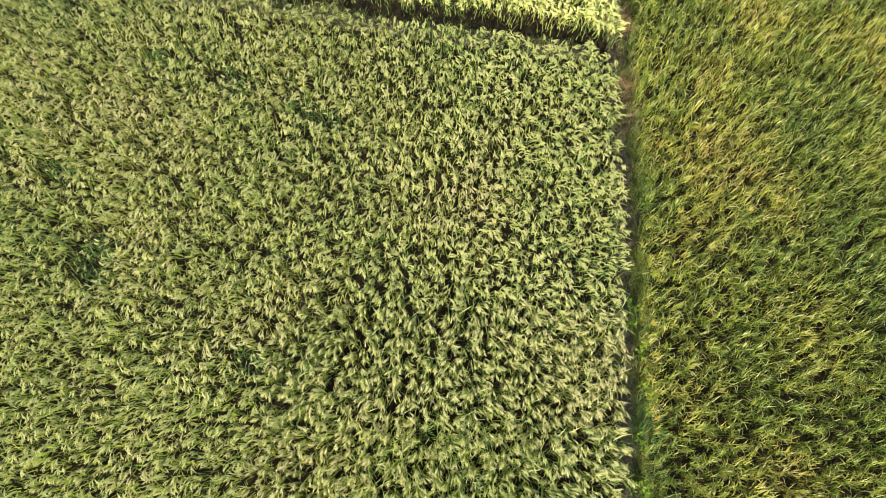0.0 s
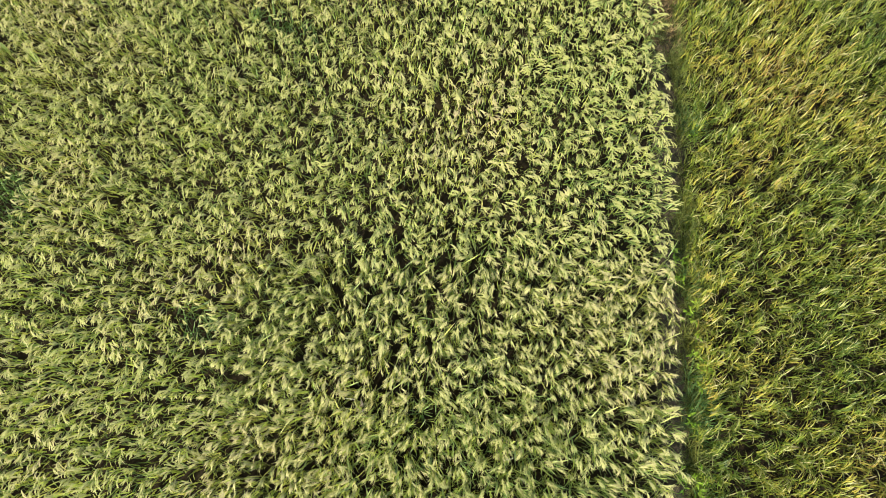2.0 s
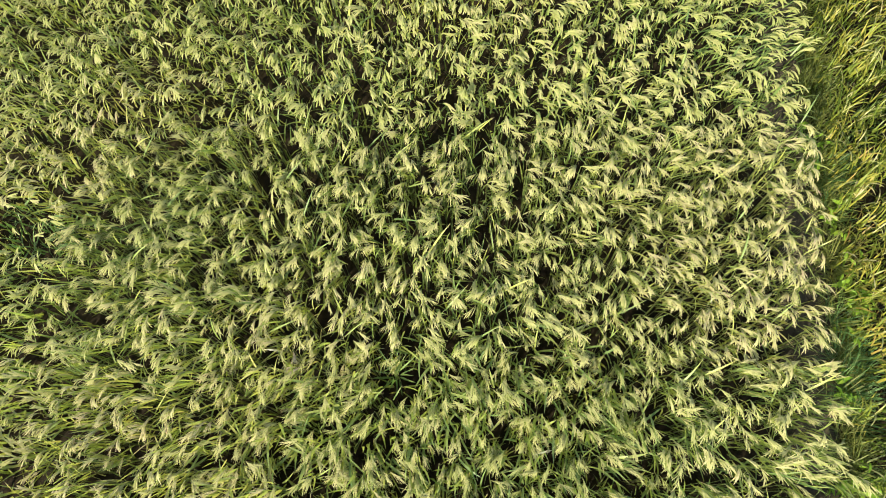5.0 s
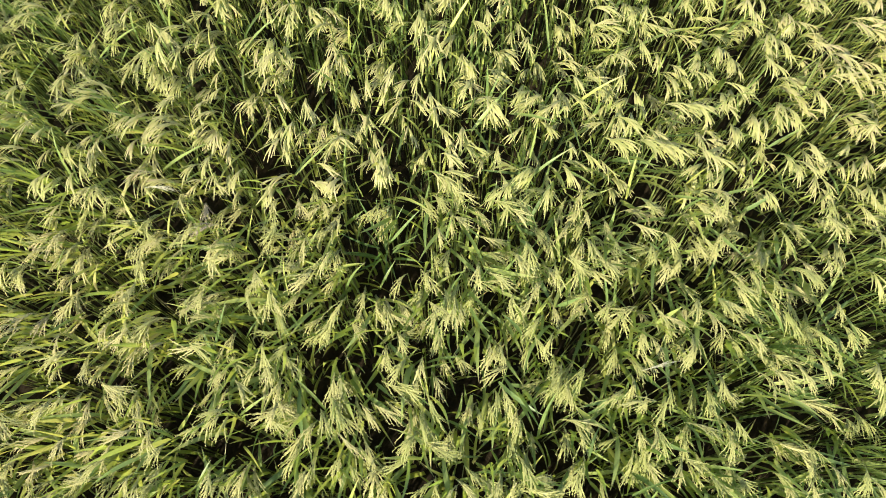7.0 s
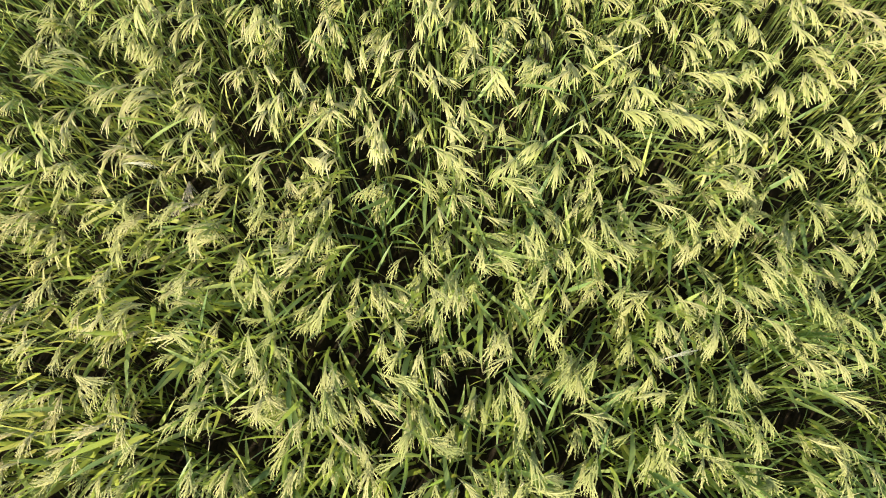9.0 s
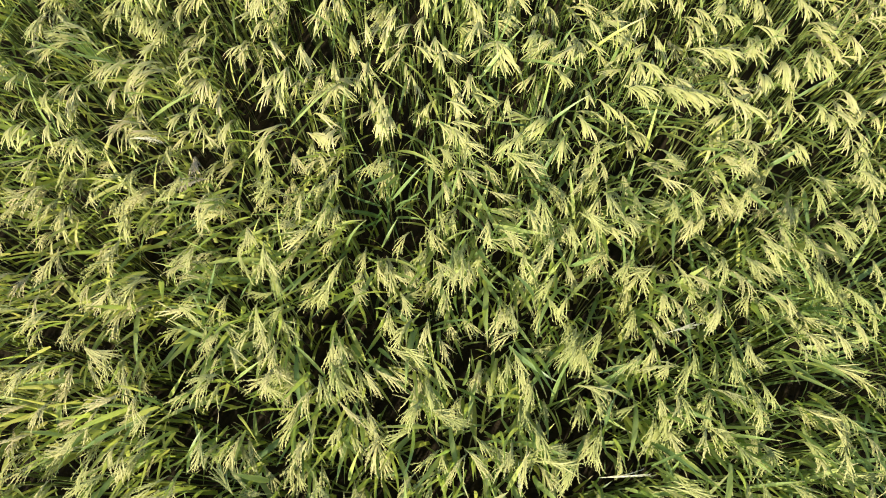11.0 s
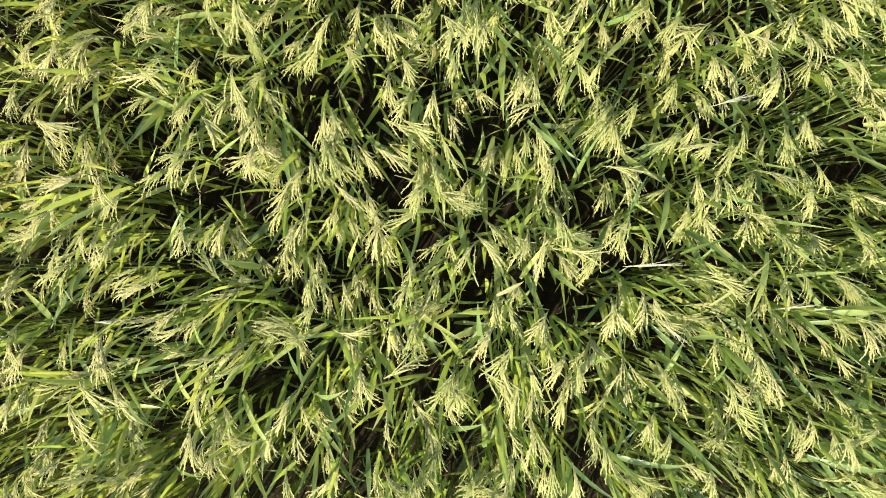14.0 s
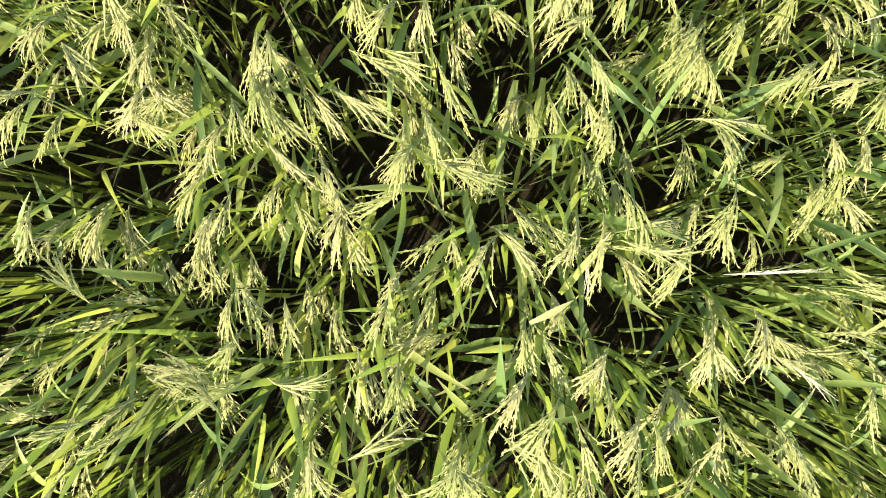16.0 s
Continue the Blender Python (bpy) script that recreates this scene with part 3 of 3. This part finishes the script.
def young_plant(rng, x, y, size):
    """A late plant with no heads yet, its leaves spread like a star."""
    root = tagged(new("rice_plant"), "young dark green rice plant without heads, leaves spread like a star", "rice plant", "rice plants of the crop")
    root.location = (x, y, 0)
    low, _ = low_tufts[0]
    child("lower_leaves", low, root, Matrix.Scale(size, 4), "lower leaves and young shoots, dark green")
    for k in range(20):
        az = 2 * math.pi * (k + rng.uniform(-0.4, 0.4)) / 20
        p = np.array([0.03 * math.cos(az), 0.03 * math.sin(az), rng.uniform(0.42, 0.60)]) * size
        child("leaf", deep_leaves[rng.integers(len(deep_leaves))], root, turned_at(p, az, rng.uniform(0.85, 1.15), rng.normal(0, 0.2)))
    return root


YOUNG = (-2.40, 0.90)        # where the one late plant stands
late = min(near_places, key=lambda p: math.hypot(p[0] - YOUNG[0], p[1] - YOUNG[1]))
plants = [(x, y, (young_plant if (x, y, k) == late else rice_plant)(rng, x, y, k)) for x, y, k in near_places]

# heads and leaves that stand out: kind, start x, y, height, end x, y
SPECIAL = [("head", -1.52, 0.42, 0.90, -1.39, 0.45), ("head", -2.00, 0.02, 0.84, -2.00, -0.08), ("head", -1.75, -0.03, 0.86, -1.58, -0.02),
           ("head", -1.34, -0.15, 0.86, -1.20, -0.13), ("leaf", -1.51, -0.14, 0.88, -1.33, -0.02), ("leaf", -2.117, -0.112, 0.950, -2.040, -0.078),
           ("head", -1.66, -0.18, 0.88, -1.57, -0.26), ("head", -3.26, -0.20, 0.86, -3.16, -0.20), ("head", -3.37, 1.12, 0.92, -3.24, 1.10)]
for kind, x0, y0, z0, x1, y1 in SPECIAL:
    owner = min(plants, key=lambda q: (q[0] - x0) ** 2 + (q[1] - y0) ** 2)
    az, far = math.atan2(y1 - y0, x1 - x0), math.hypot(x1 - x0, y1 - y0)
    at = np.array([x0 - owner[0], y0 - owner[1], z0])
    if kind == "head":
        child("panicle", pale_heads[int(100 * far) % 3], owner[2], turned_at(at, az, far / 0.14), "bleached white empty panicle")
    else:
        child("leaf", pale_leaves[int(100 * far) % 2], owner[2], turned_at(at, az, far / 0.2), "pale dry leaf")

# ---- the overgrown bund ----
def tuft(rng, blades, tall, width):
    sh = Shape()
    for k in range(blades):
        az = rng.uniform(0, 2 * math.pi)
        base = np.array([math.cos(az), math.sin(az), 0.0]) * rng.uniform(0, 0.05)
        line = arc(base, az + rng.normal(0, 0.7), tall * rng.uniform(0.6, 1.2), rng.uniform(45, 85), rng.uniform(20, 110), 4, rng.normal(0, 0.3))
        strip(sh, line, width * rng.uniform(0.7, 1.3), 0)
    return sh.arrays()


def bund_places(rng, count, y0, y1, wide, keep):
    got = []
    while len(got) < count:
        y = rng.uniform(y0, y1)
        x = bund_mid(y) + rng.normal(0, wide)
        if keep(x, y, rng):
            got.append((x, y, rng.uniform(0.6, 1.2)))
    return got


tufts = [tuft(rng, 14, 0.20, 0.006) for _ in range(10)]
sedge_tufts = [tuft(rng, 22, 0.36, 0.007) for _ in range(6)]
sow("grass", sedge_tufts, [(reed_edge(y) + rng.normal(0.16, 0.09), y, rng.uniform(0.7, 1.2))
                           for y in np.concatenate([rng.normal(-0.2, 0.25, 22), rng.normal(1.15, 0.22, 22), rng.normal(2.75, 0.2, 14), rng.normal(5.2, 0.12, 5)])],
    rng, [SEDGE], "soft dark green sedge along the edge of the neighbouring field", turn=3.0, category="grass", level=bund_top)
sow("grass", tufts, bund_places(rng, 400, -1.5, 10.5, 0.15, lambda x, y, r: x > bund_mid(y) + (0.10 if y < 4 else 0.0 if y < 6 else -0.2) and noise.noise((x * 2.5, y * 2.0, 7.0)) > (-0.18 if y < 4 else 0.12)),
    rng, [GRASS], "short uneven grass on the earth bank", turn=3.0, category="grass", level=bund_top)
tall_tufts = [tuft(rng, 16, 0.34, 0.008) for _ in range(10)]
sow("grass", tall_tufts, [(reed_edge(y) + rng.normal(0.05, 0.06), y, rng.uniform(0.5, 1.2)) for y in np.concatenate([rng.uniform(-1.2, 4.0, 150), rng.uniform(4.0, 10.0, 90)])],
    rng, [GRASS], "tall yellow-green grass along the edge of the bank", turn=3.0, category="grass", level=bund_top)
sow("grass", tufts, bund_places(rng, 260, 6.3, 9.8, 0.14, lambda x, y, r: min(abs(y - 7.5), abs(y - 9.05), abs(y - 6.9) + 0.15) < r.exponential(0.16)),
    rng, [DRY], "dry reddish brown grass on the earth bank", turn=3.0, category="grass", level=bund_top)
sow("grass", tufts, [(x, north_edge(x) + 0.28 + rng.normal(0, 0.1), rng.uniform(0.6, 1.3)) for x in rng.uniform(-12, 0.9, 260)],
    rng, [GRASS], "short grass on the shaded north bank", turn=3.0, category="grass", level=bund_top)


def weed_leaf():
    sh = Shape()
    ribbon(sh, arc(np.zeros(3), 0.0, 0.070, 35, 70, 6), 0.024, 0, wide_at=0.4)
    return make_mesh("leaf", sh.arrays(), [WEED])


WEED_LEAF = weed_leaf()


def weed(rng, x, y, wide, tall, leaves):
    root = tagged(new("weed"), "bright yellow-green broad-leaved weed on the earth bank", "weed", "weeds on the bund")
    root.location = (x, y, bund_top(x, y))
    tips = []
    for k in range(max(3, leaves // 5)):
        sh = Shape()
        az = rng.uniform(0, 2 * math.pi)
        line = arc(np.zeros(3), az, rng.uniform(0.6, 1.0) * math.hypot(wide, tall), rng.uniform(50, 80), rng.uniform(10, 50), 5)
        tube(sh, line, np.linspace(0.004, 0.0015, 5), 0)
        tips.append(line)
        child("stem", make_mesh("stem", sh.arrays(), [STALK]), root, Matrix())
    for k in range(leaves):
        line = tips[k % len(tips)]
        p = line[int(rng.integers(2, 5))]
        child("leaf", WEED_LEAF, root, turned_at(p, rng.uniform(0, 6.28), rng.uniform(0.7, 1.3), rng.normal(0, 0.4)))
    return root


for x, y, wide, tall, leaves in ((1.05, 1.78, 0.20, 0.34, 34), (1.16, 1.72, 0.16, 0.34, 24), (1.06, 1.50, 0.12, 0.26, 18), (0.76, 0.20, 0.14, 0.28, 20),
                                 (0.95, 0.17, 0.16, 0.30, 24), (1.37, 5.05, 0.10, 0.26, 12), (0.92, 3.05, 0.16, 0.24, 16), (0.86, 2.85, 0.14, 0.22, 14),
                                 (0.90, 0.97, 0.14, 0.22, 14), (1.02, 2.30, 0.14, 0.24, 16)):
    weed(rng, x + 0.06, y, wide, tall, 2 * leaves)
